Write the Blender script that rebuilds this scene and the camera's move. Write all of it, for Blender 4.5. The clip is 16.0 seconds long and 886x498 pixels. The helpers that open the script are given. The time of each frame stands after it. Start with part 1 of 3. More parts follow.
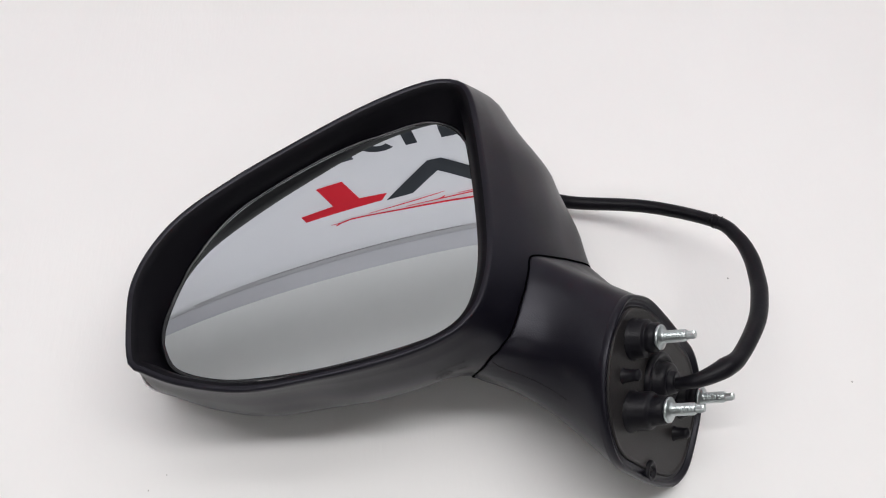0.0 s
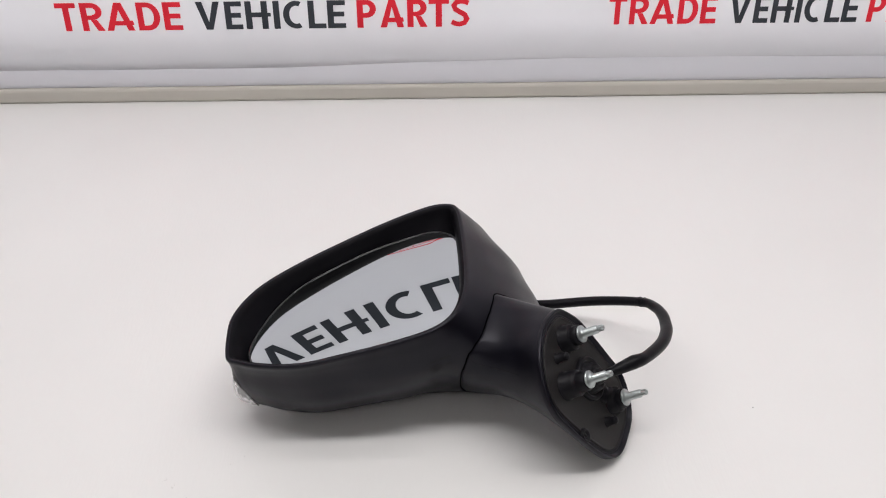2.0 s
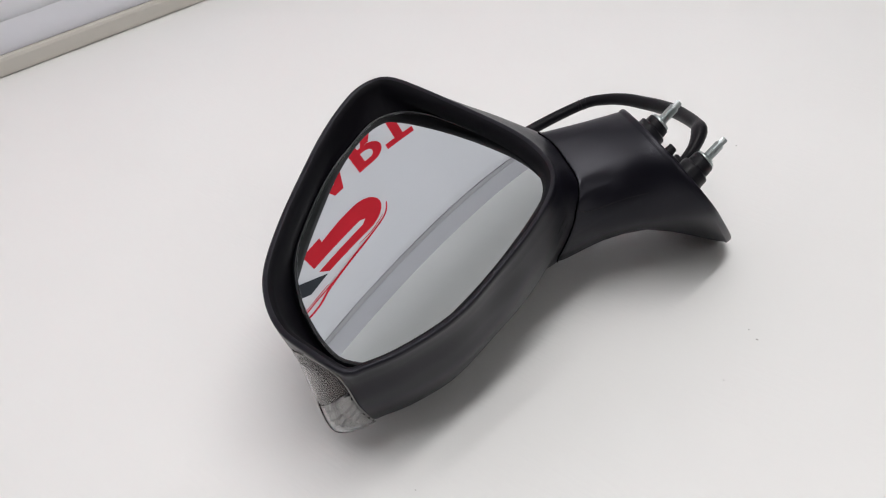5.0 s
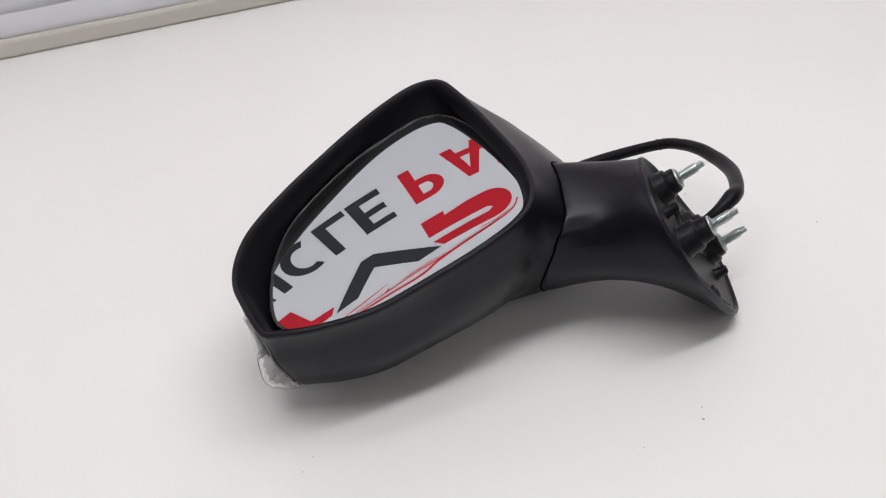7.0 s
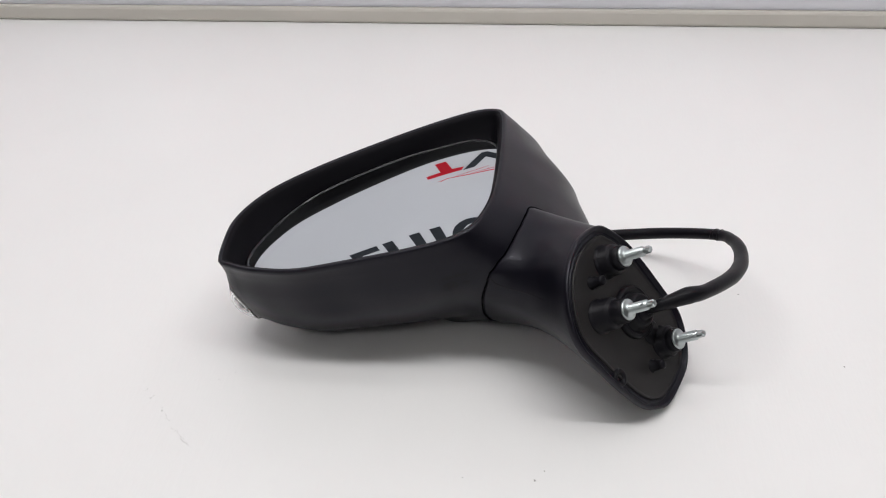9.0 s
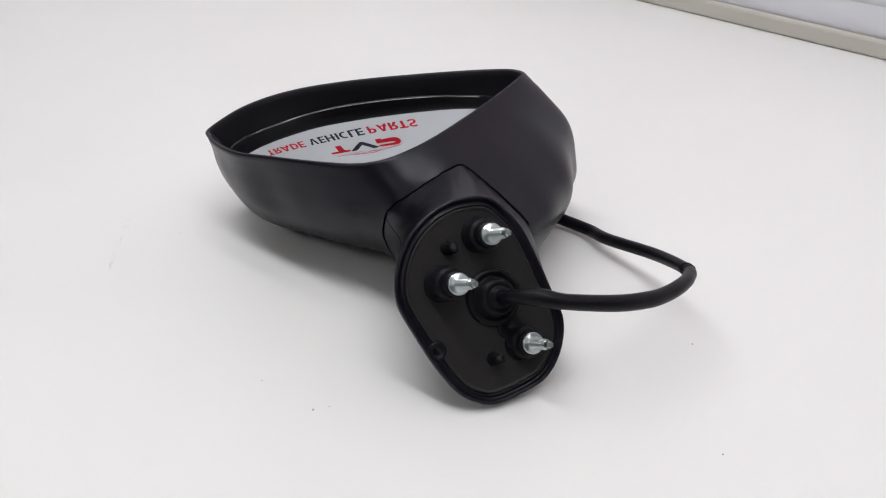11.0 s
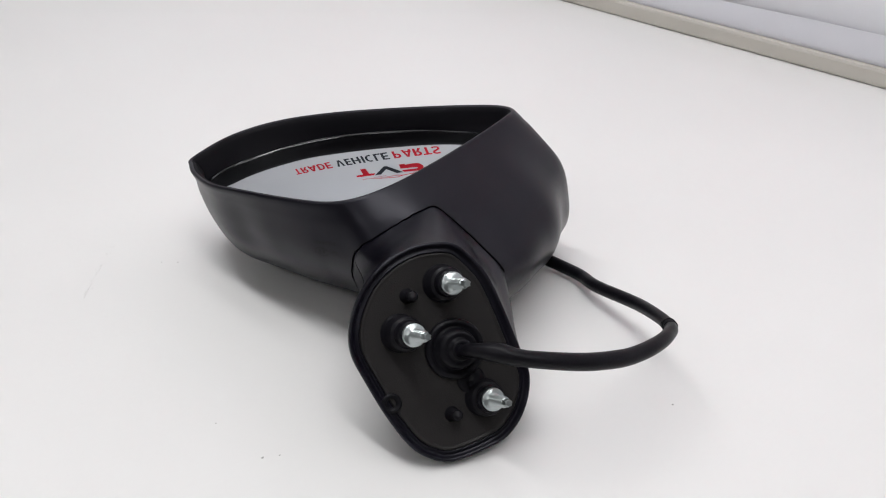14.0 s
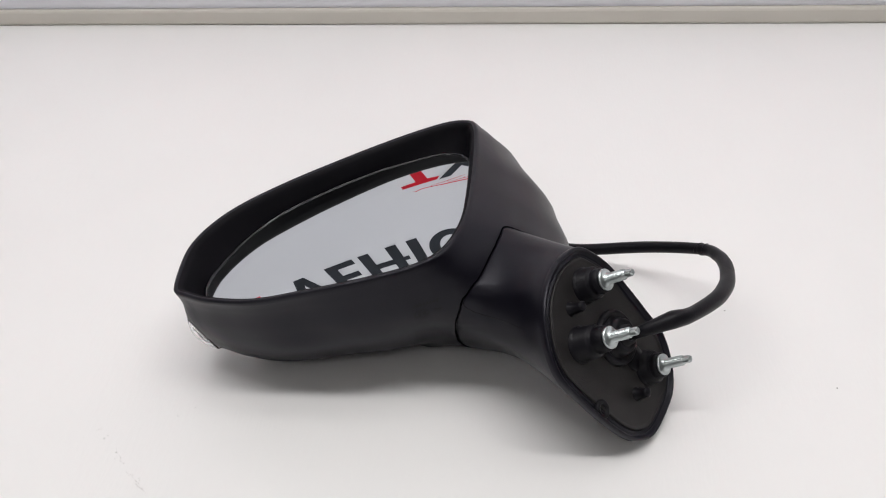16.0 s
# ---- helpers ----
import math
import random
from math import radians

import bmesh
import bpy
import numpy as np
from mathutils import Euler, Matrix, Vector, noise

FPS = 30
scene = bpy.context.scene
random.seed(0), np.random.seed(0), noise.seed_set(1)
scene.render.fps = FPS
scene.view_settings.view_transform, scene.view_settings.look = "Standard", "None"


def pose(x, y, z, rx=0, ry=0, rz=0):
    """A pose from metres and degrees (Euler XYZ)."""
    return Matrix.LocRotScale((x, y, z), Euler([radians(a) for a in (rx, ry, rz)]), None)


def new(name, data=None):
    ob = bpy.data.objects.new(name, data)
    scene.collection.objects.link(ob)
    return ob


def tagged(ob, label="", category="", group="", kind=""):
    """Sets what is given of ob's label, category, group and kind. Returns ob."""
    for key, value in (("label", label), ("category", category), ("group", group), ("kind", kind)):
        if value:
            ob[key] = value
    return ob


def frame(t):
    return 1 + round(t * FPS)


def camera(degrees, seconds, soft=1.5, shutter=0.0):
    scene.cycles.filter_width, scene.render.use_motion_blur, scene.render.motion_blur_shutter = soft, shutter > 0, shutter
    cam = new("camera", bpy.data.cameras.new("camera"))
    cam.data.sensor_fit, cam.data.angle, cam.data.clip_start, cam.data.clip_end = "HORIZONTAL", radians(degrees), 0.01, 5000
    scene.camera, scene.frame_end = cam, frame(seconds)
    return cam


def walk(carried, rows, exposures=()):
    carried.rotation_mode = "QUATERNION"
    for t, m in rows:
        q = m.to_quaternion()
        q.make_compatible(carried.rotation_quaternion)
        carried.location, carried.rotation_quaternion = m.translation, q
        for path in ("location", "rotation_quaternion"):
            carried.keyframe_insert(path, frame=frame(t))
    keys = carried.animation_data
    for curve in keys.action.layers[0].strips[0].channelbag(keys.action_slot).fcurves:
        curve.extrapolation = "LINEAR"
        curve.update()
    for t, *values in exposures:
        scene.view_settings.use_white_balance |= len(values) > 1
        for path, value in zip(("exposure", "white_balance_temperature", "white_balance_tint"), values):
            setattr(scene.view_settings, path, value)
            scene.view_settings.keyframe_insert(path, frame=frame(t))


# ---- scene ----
from mathutils.bvhtree import BVHTree
import functools

cam = camera(51.5, 16.0, soft=1.1)
PATH = [
    (0.0, pose(-0.1565, -0.9710, 0.4886, 37.40, -3.96, -3.91)),
    (0.5, pose(-0.1429, -1.0283, 0.5145, 41.24, -2.94, -3.89)),
    (1.0, pose(-0.1241, -1.1435, 0.5338, 47.53, -1.35, -2.30)),
    (1.5, pose(-0.0981, -1.2721, 0.5333, 55.28, 0.36, 0.65)),
    (2.0, pose(-0.1167, -1.2918, 0.5044, 59.32, 0.24, -1.35)),
    (2.5, pose(-0.2234, -1.2200, 0.4560, 56.64, 0.13, -12.31)),
    (3.0, pose(-0.3326, -1.1501, 0.4347, 55.25, 0.11, -23.77)),
    (3.5, pose(-0.3791, -1.0809, 0.4070, 54.96, 1.77, -34.48)),
    (6.0, pose(-0.4818, -1.0048, 0.3741, 54.99, 5.37, -47.40)),
    (6.5, pose(-0.4283, -1.0677, 0.3825, 55.15, 4.63, -36.83)),
    (7.0, pose(-0.3267, -1.1262, 0.3913, 55.39, 3.24, -24.83)),
    (7.5, pose(-0.2355, -1.1539, 0.3920, 56.38, 2.88, -14.90)),
    (8.0, pose(-0.1886, -1.1772, 0.3909, 56.99, 2.37, -7.63)),
    (8.5, pose(-0.1106, -1.1964, 0.3959, 57.91, 2.77, -0.12)),
    (9.0, pose(-0.0350, -1.2244, 0.4063, 58.02, 2.01, 7.98)),
    (9.5, pose(0.0612, -1.2110, 0.4006, 58.09, 0.83, 17.51)),
    (12.0, pose(0.3036, -1.0322, 0.3687, 57.64, -1.60, 48.34)),
    (12.5, pose(0.3041, -1.0109, 0.3727, 58.19, -1.59, 50.64)),
    (13.0, pose(0.3015, -1.0026, 0.3709, 58.88, -1.53, 50.61)),
    (13.5, pose(0.3011, -1.0098, 0.3735, 58.45, -1.46, 48.44)),
    (14.0, pose(0.2853, -1.0435, 0.3802, 58.15, -1.00, 43.77)),
    (14.5, pose(0.2349, -1.0932, 0.3772, 57.93, -0.07, 36.49)),
    (15.0, pose(0.1302, -1.1291, 0.3854, 57.77, 1.08, 24.11)),
    (15.5, pose(0.0365, -1.1613, 0.3970, 57.59, 1.40, 12.14)),
    (16.0, pose(-0.0330, -1.1828, 0.4042, 57.47, 2.36, 6.42)),
]
EXPOSURES = [(0.0, 0.03, 6450, 10), (0.5, 0.05, 6450, 10), (1.0, -0.17, 6500, 10), (1.5, -0.05, 6500, 10), (2.0, -0.06, 6550, 11), (3.0, -0.06, 6500, 9.5), (6.0, -0.05, 6450, 9), (7.5, -0.02, 6480, 9.5), (8.5, 0.0, 6450, 9.5), (12.0, 0.01, 6360, 9), (13.5, 0.03, 6360, 9), (14.5, 0.02, 6400, 9), (16.0, 0.03, 6500, 10)]
walk(cam, PATH, EXPOSURES)

# ---- light ----
scene.view_settings.exposure = 0.0
world = bpy.data.worlds.new("room_air")
scene.world = world
world.use_nodes = True
world.node_tree.nodes["Background"].inputs[0].default_value = (0.9, 0.95, 1.0, 1)
world.node_tree.nodes["Background"].inputs[1].default_value = 0.05


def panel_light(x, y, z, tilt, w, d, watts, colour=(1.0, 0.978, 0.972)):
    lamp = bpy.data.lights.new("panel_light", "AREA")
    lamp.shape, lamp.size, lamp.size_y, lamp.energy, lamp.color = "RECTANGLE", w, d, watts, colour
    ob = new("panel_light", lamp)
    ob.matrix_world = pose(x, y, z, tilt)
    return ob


CEIL = 1.75
# the last two panels are added unseen behind the banner, to backlight its cloth
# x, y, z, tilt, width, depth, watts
# only the first ceiling panel follows from the shadows; two more are added fill
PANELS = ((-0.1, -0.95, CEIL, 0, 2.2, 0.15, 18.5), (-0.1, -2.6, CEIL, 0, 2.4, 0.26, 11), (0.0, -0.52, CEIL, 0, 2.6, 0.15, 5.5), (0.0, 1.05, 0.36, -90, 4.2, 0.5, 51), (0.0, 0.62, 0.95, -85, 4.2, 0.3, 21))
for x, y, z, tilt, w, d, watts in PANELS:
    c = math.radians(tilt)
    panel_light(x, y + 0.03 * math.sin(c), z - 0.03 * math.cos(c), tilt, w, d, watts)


# ---- materials ----
def material(name, base, rough=0.5, metal=0.0, grain=0.0, grain_size=400.0, mottle=0.0, mottle_size=6.0, spec=0.5, coat=0.0):
    """A surface with fine relief (grain) and broad, faint changes of tone (mottle)."""
    m = bpy.data.materials.new(name)
    m.use_nodes = True
    nt = m.node_tree
    b = nt.nodes["Principled BSDF"]
    b.inputs["Base Color"].default_value = (*base, 1)
    b.inputs["Roughness"].default_value = rough
    b.inputs["Metallic"].default_value = metal
    b.inputs["Specular IOR Level"].default_value = spec
    b.inputs["Coat Weight"].default_value = coat
    co = nt.nodes.new("ShaderNodeTexCoord")
    if mottle:
        no = nt.nodes.new("ShaderNodeTexNoise")
        no.inputs["Scale"].default_value, no.inputs["Detail"].default_value = mottle_size, 6
        ra = nt.nodes.new("ShaderNodeValToRGB")
        ra.color_ramp.elements[0].position, ra.color_ramp.elements[1].position = 0.3, 0.7
        ra.color_ramp.elements[0].color = (*[c * (1 - mottle) for c in base], 1)
        ra.color_ramp.elements[1].color = (*[min(1, c * (1 + mottle)) for c in base], 1)
        nt.links.new(co.outputs["Object"], no.inputs["Vector"])
        nt.links.new(no.outputs["Fac"], ra.inputs[0])
        nt.links.new(ra.outputs[0], b.inputs["Base Color"])
        mr = nt.nodes.new("ShaderNodeMapRange")
        mr.inputs["To Min"].default_value, mr.inputs["To Max"].default_value = rough * 0.88, min(1, rough * 1.12)
        nt.links.new(no.outputs["Fac"], mr.inputs["Value"])
        nt.links.new(mr.outputs[0], b.inputs["Roughness"])
    if grain:
        n2 = nt.nodes.new("ShaderNodeTexNoise")
        n2.inputs["Scale"].default_value, n2.inputs["Detail"].default_value = grain_size, 3
        bu = nt.nodes.new("ShaderNodeBump")
        bu.inputs["Strength"].default_value, bu.inputs["Distance"].default_value = grain, 0.0006
        nt.links.new(co.outputs["Object"], n2.inputs["Vector"])
        nt.links.new(n2.outputs["Fac"], bu.inputs["Height"])
        nt.links.new(bu.outputs[0], b.inputs["Normal"])
    return m


def fabric(name, base, through_share):
    """Printed banner cloth that lets part of the light through."""
    m = material(name, base, 0.75, grain=0.25, grain_size=900, mottle=0.015, mottle_size=5, spec=0.2)
    nt = m.node_tree
    b, out = nt.nodes["Principled BSDF"], nt.nodes["Material Output"]
    tr, mix = nt.nodes.new("ShaderNodeBsdfTranslucent"), nt.nodes.new("ShaderNodeMixShader")
    tr.inputs["Color"].default_value = (*base, 1)
    mix.inputs[0].default_value = through_share
    nt.links.new(b.outputs[0], mix.inputs[1])
    nt.links.new(tr.outputs[0], mix.inputs[2])
    nt.links.new(mix.outputs[0], out.inputs["Surface"])
    return m


M_TABLE = material("white_laminate", (0.79, 0.785, 0.775), 0.45, grain=0.10, grain_size=120, mottle=0.018, mottle_size=3)
# fine embossed grain that runs across the laminate
nt = M_TABLE.node_tree
stretch, ripple, emboss = nt.nodes.new("ShaderNodeMapping"), nt.nodes.new("ShaderNodeTexNoise"), nt.nodes.new("ShaderNodeBump")
stretch.inputs["Scale"].default_value = (1.0, 0.16, 1.0)
ripple.inputs["Scale"].default_value, ripple.inputs["Detail"].default_value = 420, 3
emboss.inputs["Strength"].default_value, emboss.inputs["Distance"].default_value = 0.16, 0.0006
nt.links.new(nt.nodes["Texture Coordinate"].outputs["Object"], stretch.inputs["Vector"])
nt.links.new(stretch.outputs[0], ripple.inputs["Vector"])
nt.links.new(ripple.outputs["Fac"], emboss.inputs["Height"])
nt.links.new(nt.nodes["Bump"].outputs[0], emboss.inputs["Normal"])
nt.links.new(emboss.outputs[0], nt.nodes["Principled BSDF"].inputs["Normal"])
M_ROOM = material("wall_paint", (0.27, 0.27, 0.27), 0.85, grain=0.2, grain_size=150, mottle=0.02)
M_CEIL = material("ceiling_paint", (0.88, 0.88, 0.87), 0.9, grain=0.2, grain_size=150, mottle=0.02)
M_FLOOR = material("grey_carpet", (0.16, 0.16, 0.165), 0.9, grain=0.6, grain_size=300, mottle=0.1)
M_BANNER = fabric("banner_cloth", (0.79, 0.79, 0.81), 0.5)
M_HEM = fabric("hem_cloth", (0.80, 0.80, 0.84), 0.2)
M_SLEEVE = fabric("sleeve_cloth", (0.70, 0.70, 0.735), 0.25)
# its grey holds the shadow along the seam of the top hem
M_SEAM_SHADE = fabric("seam_shade", (0.70, 0.70, 0.72), 0.36)
M_RAIL = material("beige_rail", (0.56, 0.53, 0.48), 0.5, grain=0.1, grain_size=200, mottle=0.04)
M_RED = fabric("red_print", (0.88, 0.045, 0.07), 0.68)
M_DARK = fabric("charcoal_print", (0.055, 0.061, 0.072), 0.25)
M_SHELL = material("black_plastic", (0.0034, 0.0030, 0.0058), 0.33, spec=0.30, grain=0.13, grain_size=1500, mottle=0.05, mottle_size=14)
M_SHELL.node_tree.nodes["Principled BSDF"].inputs["Specular Tint"].default_value = (0.90, 0.90, 1.0, 1)
M_INNER = material("black_plastic_inside", (0.0042, 0.0038, 0.0056), 0.58, spec=0.10, grain=0.15, grain_size=1500, mottle=0.05, mottle_size=20)
M_BEZEL = material("black_bezel", (0.004, 0.0045, 0.006), 0.10, mottle=0.06, mottle_size=40)
M_PLATE = material("black_base_plate", (0.0158, 0.0144, 0.0144), 0.44, spec=0.26, grain=0.28, grain_size=1300, mottle=0.08, mottle_size=30)
M_RUBBER = material("black_rubber", (0.0054, 0.0051, 0.0072), 0.38, spec=0.15, grain=0.2, grain_size=700, mottle=0.08, mottle_size=30)
M_BLACK_BEAD = material("black_bead", (0.0012, 0.0012, 0.0014), 0.9, spec=0.0)
M_MARK = material("moulded_lettering", (0.002, 0.002, 0.003), 0.44, spec=0.27)
M_MIRROR = material("silvered_glass", (0.503, 0.523, 0.534), 0.004, metal=1.0)
M_ZINC = material("zinc_plated_steel", (0.46, 0.50, 0.50), 0.30, metal=1.0, grain=0.1, grain_size=1500, mottle=0.06, mottle_size=90)
M_DUST = material("grey_dust", (0.46, 0.45, 0.43), 0.95)
M_LENS = material("clear_lens", (0.96, 0.96, 0.96), 0.02)
M_LENS.node_tree.nodes["Principled BSDF"].inputs["Transmission Weight"].default_value = 1.0
M_LENS.node_tree.nodes["Principled BSDF"].inputs["IOR"].default_value = 1.2
M_CHROME = material("lamp_reflector", (0.19, 0.187, 0.184), 0.18, metal=1.0, mottle=0.1, mottle_size=60)
M_FROST = material("frosted_reflector", (0.33, 0.325, 0.32), 0.36, metal=1.0, mottle=0.1, mottle_size=60)



# ---- mesh helpers ----
def part(name, bm, mat, parent=None, label="", smooth=True):
    """Links a bmesh as one mesh object, under a thing or a part."""
    me = bpy.data.meshes.new(name)
    bmesh.ops.recalc_face_normals(bm, faces=bm.faces)
    bm.to_mesh(me)
    bm.free()
    me.materials.append(mat)
    if smooth:
        me.shade_smooth()
    ob = new(name, me)
    if parent is not None:
        ob.parent = parent
    if label:
        ob["label"] = label
    return ob


def thing(name, at, label, category, group="", kind=""):
    ob = new(name)
    ob.location = at
    ob.empty_display_size = 0.05
    return tagged(ob, label, category, group, kind)


def box(x0, x1, y0, y1, z0, z1, bevel=0.0):
    bm = bmesh.new()
    bmesh.ops.create_cube(bm, size=1.0, matrix=Matrix.LocRotScale(((x0 + x1) / 2, (y0 + y1) / 2, (z0 + z1) / 2), None, (x1 - x0, y1 - y0, z1 - z0)))
    if bevel:
        bmesh.ops.bevel(bm, geom=bm.edges[:], offset=bevel, segments=2, profile=0.5, affect="EDGES")
    return bm


def loop_points(control, count, tension=0.5):
    """A closed, smooth 2D outline through the control points, evenly spread by length."""
    c = [Vector(p) for p in control]
    n, fine = len(c), []
    for i in range(n):
        a, b, d, e = c[i - 1], c[i], c[(i + 1) % n], c[(i + 2) % n]
        for k in range(16):
            t = k / 16
            fine.append(0.5 * ((2 * b) + (d - a) * t + (2 * a - 5 * b + 4 * d - e) * t * t + (3 * b - a - 3 * d + e) * t ** 3))
    length = [0.0]
    for i in range(len(fine)):
        length.append(length[-1] + (fine[(i + 1) % len(fine)] - fine[i]).length)
    out, j = [], 0
    for k in range(count):
        s = length[-1] * k / count
        while length[j + 1] < s:
            j += 1
        f = (s - length[j]) / max(1e-9, length[j + 1] - length[j])
        out.append(fine[j].lerp(fine[(j + 1) % len(fine)], f))
    return out


def offset_loop(loop, d):
    """Moves an outline (anticlockwise) outwards by d."""
    n, out = len(loop), []
    for i in range(n):
        t = (loop[(i + 1) % n] - loop[i - 1]).normalized()
        out.append(loop[i] + Vector((t.y, -t.x)) * d)
    return out


def skin(rings, cap_start=False, cap_end=False, closed=True):
    """Joins rings of equal length into one surface."""
    bm = bmesh.new()
    vs = [[bm.verts.new(p) for p in r] for r in rings]
    n = len(rings[0])
    for a, b in zip(vs, vs[1:]):
        for i in range(n if closed else n - 1):
            j = (i + 1) % n
            bm.faces.new((a[i], a[j], b[j], b[i]))
    for on, r in ((cap_start, vs[0]), (cap_end, vs[-1])):
        if on:
            mid = bm.verts.new(sum((v.co for v in r), Vector()) / n)
            for i in range(n):
                bm.faces.new((r[i], r[(i + 1) % n], mid))
    return bm


class Axes:
    """A local frame: origin, two axes in a plane and its normal."""

    def __init__(self, o, n):
        self.o, self.n = Vector(o), Vector(n).normalized()
        self.u = (Vector((1, 0, 0)) - self.n * self.n.x).normalized()
        self.v = self.n.cross(self.u)

    def at(self, p, w=0.0):
        return self.o + self.u * p[0] + self.v * p[1] + self.n * w


def sweep(points, radius, sides=12, flat=1.0):
    """A tube along a smooth line through the points; radius may change along it."""
    c = [Vector(p) for p in points]
    rad = radius if isinstance(radius, (list, tuple)) else [radius] * len(c)
    fine, rr = [], []
    for i in range(len(c) - 1):
        a, b, d, e = c[max(0, i - 1)], c[i], c[i + 1], c[min(len(c) - 1, i + 2)]
        for k in range(8):
            t = k / 8
            fine.append(0.5 * ((2 * b) + (d - a) * t + (2 * a - 5 * b + 4 * d - e) * t * t + (3 * b - a - 3 * d + e) * t ** 3))
            rr.append(rad[i] * (1 - t) + rad[i + 1] * t)
    fine.append(c[-1])
    rr.append(rad[-1])
    rings, side = [], Vector((0, 0, 1))
    for i, p in enumerate(fine):
        t = (fine[min(i + 1, len(fine) - 1)] - fine[max(i - 1, 0)]).normalized()
        side = (side - t * side.dot(t)).normalized()
        other = t.cross(side)
        rings.append([p + (side * math.cos(a) * flat + other * math.sin(a)) * rr[i] for a in (2 * math.pi * k / sides for k in range(sides))])
    return skin(rings, True, True)


def lathe(axes, p, profile, sides=24):
    """A turned piece on a plane: profile of (radius, height) round the plane's normal at p."""
    rings = []
    for r, h in profile:
        rings.append([axes.at((p[0] + r * math.cos(a), p[1] + r * math.sin(a)), h) for a in (2 * math.pi * k / sides for k in range(sides))])
    return skin(rings, True, True)


# ---- room, table and booth ----
X0, X1, Y0, Y1, Z0 = -3.2, 3.2, -3.6, 1.6, -0.75
for nm, b, mat, lab in (
    ("floor", (X0, X1, Y0, Y1, Z0 - 0.1, Z0), M_FLOOR, "grey carpet floor"),
    ("ceiling", (X0, X1, Y0, Y1, CEIL, CEIL + 0.1), M_CEIL, "plain white room ceiling"),
    ("wall_north", (X0, X1, Y1, Y1 + 0.1, Z0, CEIL), M_ROOM, "plain grey room wall"),
    ("wall_south", (X0, X1, Y0 - 0.1, Y0, Z0, CEIL), M_ROOM, "plain grey room wall"),
    ("wall_west", (X0 - 0.1, X0, Y0, Y1, Z0, CEIL), M_ROOM, "plain grey room wall"),
    ("wall_east", (X1, X1 + 0.1, Y0, Y1, Z0, CEIL), M_ROOM, "plain grey room wall"),
):
    tagged(part(nm, box(*b), mat, smooth=False), lab, nm.split("_")[0], kind="structure")

# panels below the ceiling are the added backlights, set on legs
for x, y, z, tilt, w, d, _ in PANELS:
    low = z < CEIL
    lampthing = thing("added_backlight" if low else "ceiling_light", (x, y, z), "long white light panel added unseen behind the banner as backlight" if low else "unseen flat white light panel under the ceiling", "light panel", "light panels behind the banner" if low else "ceiling lights")
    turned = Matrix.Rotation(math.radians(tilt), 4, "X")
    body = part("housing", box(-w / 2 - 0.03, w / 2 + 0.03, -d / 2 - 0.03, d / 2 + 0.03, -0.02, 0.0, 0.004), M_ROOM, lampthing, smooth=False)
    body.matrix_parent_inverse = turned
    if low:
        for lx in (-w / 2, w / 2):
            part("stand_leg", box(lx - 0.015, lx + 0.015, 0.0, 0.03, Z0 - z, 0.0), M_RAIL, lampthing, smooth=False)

table = thing("table", (0, -1.0, Z0), "wide white laminate work table, clean but for specks of dust", "table")
top = part("tabletop", box(-2.75, 2.75, -0.95, 1.04, 0.71, 0.75, 0.004), M_TABLE, table, smooth=False)
for lx in (-2.5, 2.5):
    for ly in (-0.85, 0.92):
        part("leg", box(lx - 0.03, lx + 0.03, ly - 0.03, ly + 0.03, 0, 0.71, 0.003), M_RAIL, table, smooth=False)

WIDE, TALL = 2.7, 1.262
backdrop = thing("backdrop", (0, 0, 0), "upright white printed banner wall with red and charcoal lettering", "banner wall")


def drape(x, z):
    """How far the hanging cloth stands off its plane: slow, faint waves."""
    return 0.0011 * math.sin(2.1 * x + 1.3 * z) + 0.0008 * math.sin(5.3 * x - 2.2 * z + 1.0)


levels = [0.05 + (TALL - 0.10 - 0.05) * k / 16 for k in range(17)]
wall_rings = []
for k in range(61):
    x = -WIDE + 2 * WIDE * k / 60
    wall_rings.append([Vector((x, drape(x, z), z)) for z in levels] + [Vector((x, drape(x, z) + 0.006, z)) for z in reversed(levels)])
part("wall_cloth", skin(wall_rings, True, True), M_BANNER, backdrop)
part("bottom_rail", box(-WIDE, WIDE, -0.005, 0.02, 0.0, 0.0215, 0.004), M_RAIL, backdrop, "beige rail along the foot of the banner", smooth=False)


def hem(y, z, ry, rz):
    """A rounded cloth sleeve running across."""
    rings = []
    for k in range(41):
        x = -WIDE + 2 * WIDE * k / 40
        rings.append([Vector((x, y + ry * math.cos(a), z + rz * math.sin(a))) for a in (2 * math.pi * j / 24 for j in range(24))])
    return skin(rings, True, True)


part("bottom_hem", hem(0.004, 0.041, 0.0058, 0.0200), M_HEM, backdrop, "rounded white hem at the foot of the banner")
# seam under the hem, with its soft shadow coloured in as a grey band
part("top_seam", box(-WIDE, WIDE, -0.0016, 0.006, TALL - 0.126, TALL - 0.104, 0.001), M_SEAM_SHADE, backdrop, "grey cloth band for the shaded seam under the top hem", smooth=False)
part("top_hem", box(-WIDE, WIDE, -0.0028, 0.010, TALL - 0.106, TALL - 0.003, 0.004), M_SLEEVE, backdrop, "flat white sleeve along the banner's top", smooth=False)
for lx in (-WIDE + 0.05, WIDE - 0.05):
    part("pole", box(lx - 0.012, lx + 0.012, 0.024, 0.048, 0.0, TALL - 0.02, 0.003), M_RAIL, backdrop, smooth=False)

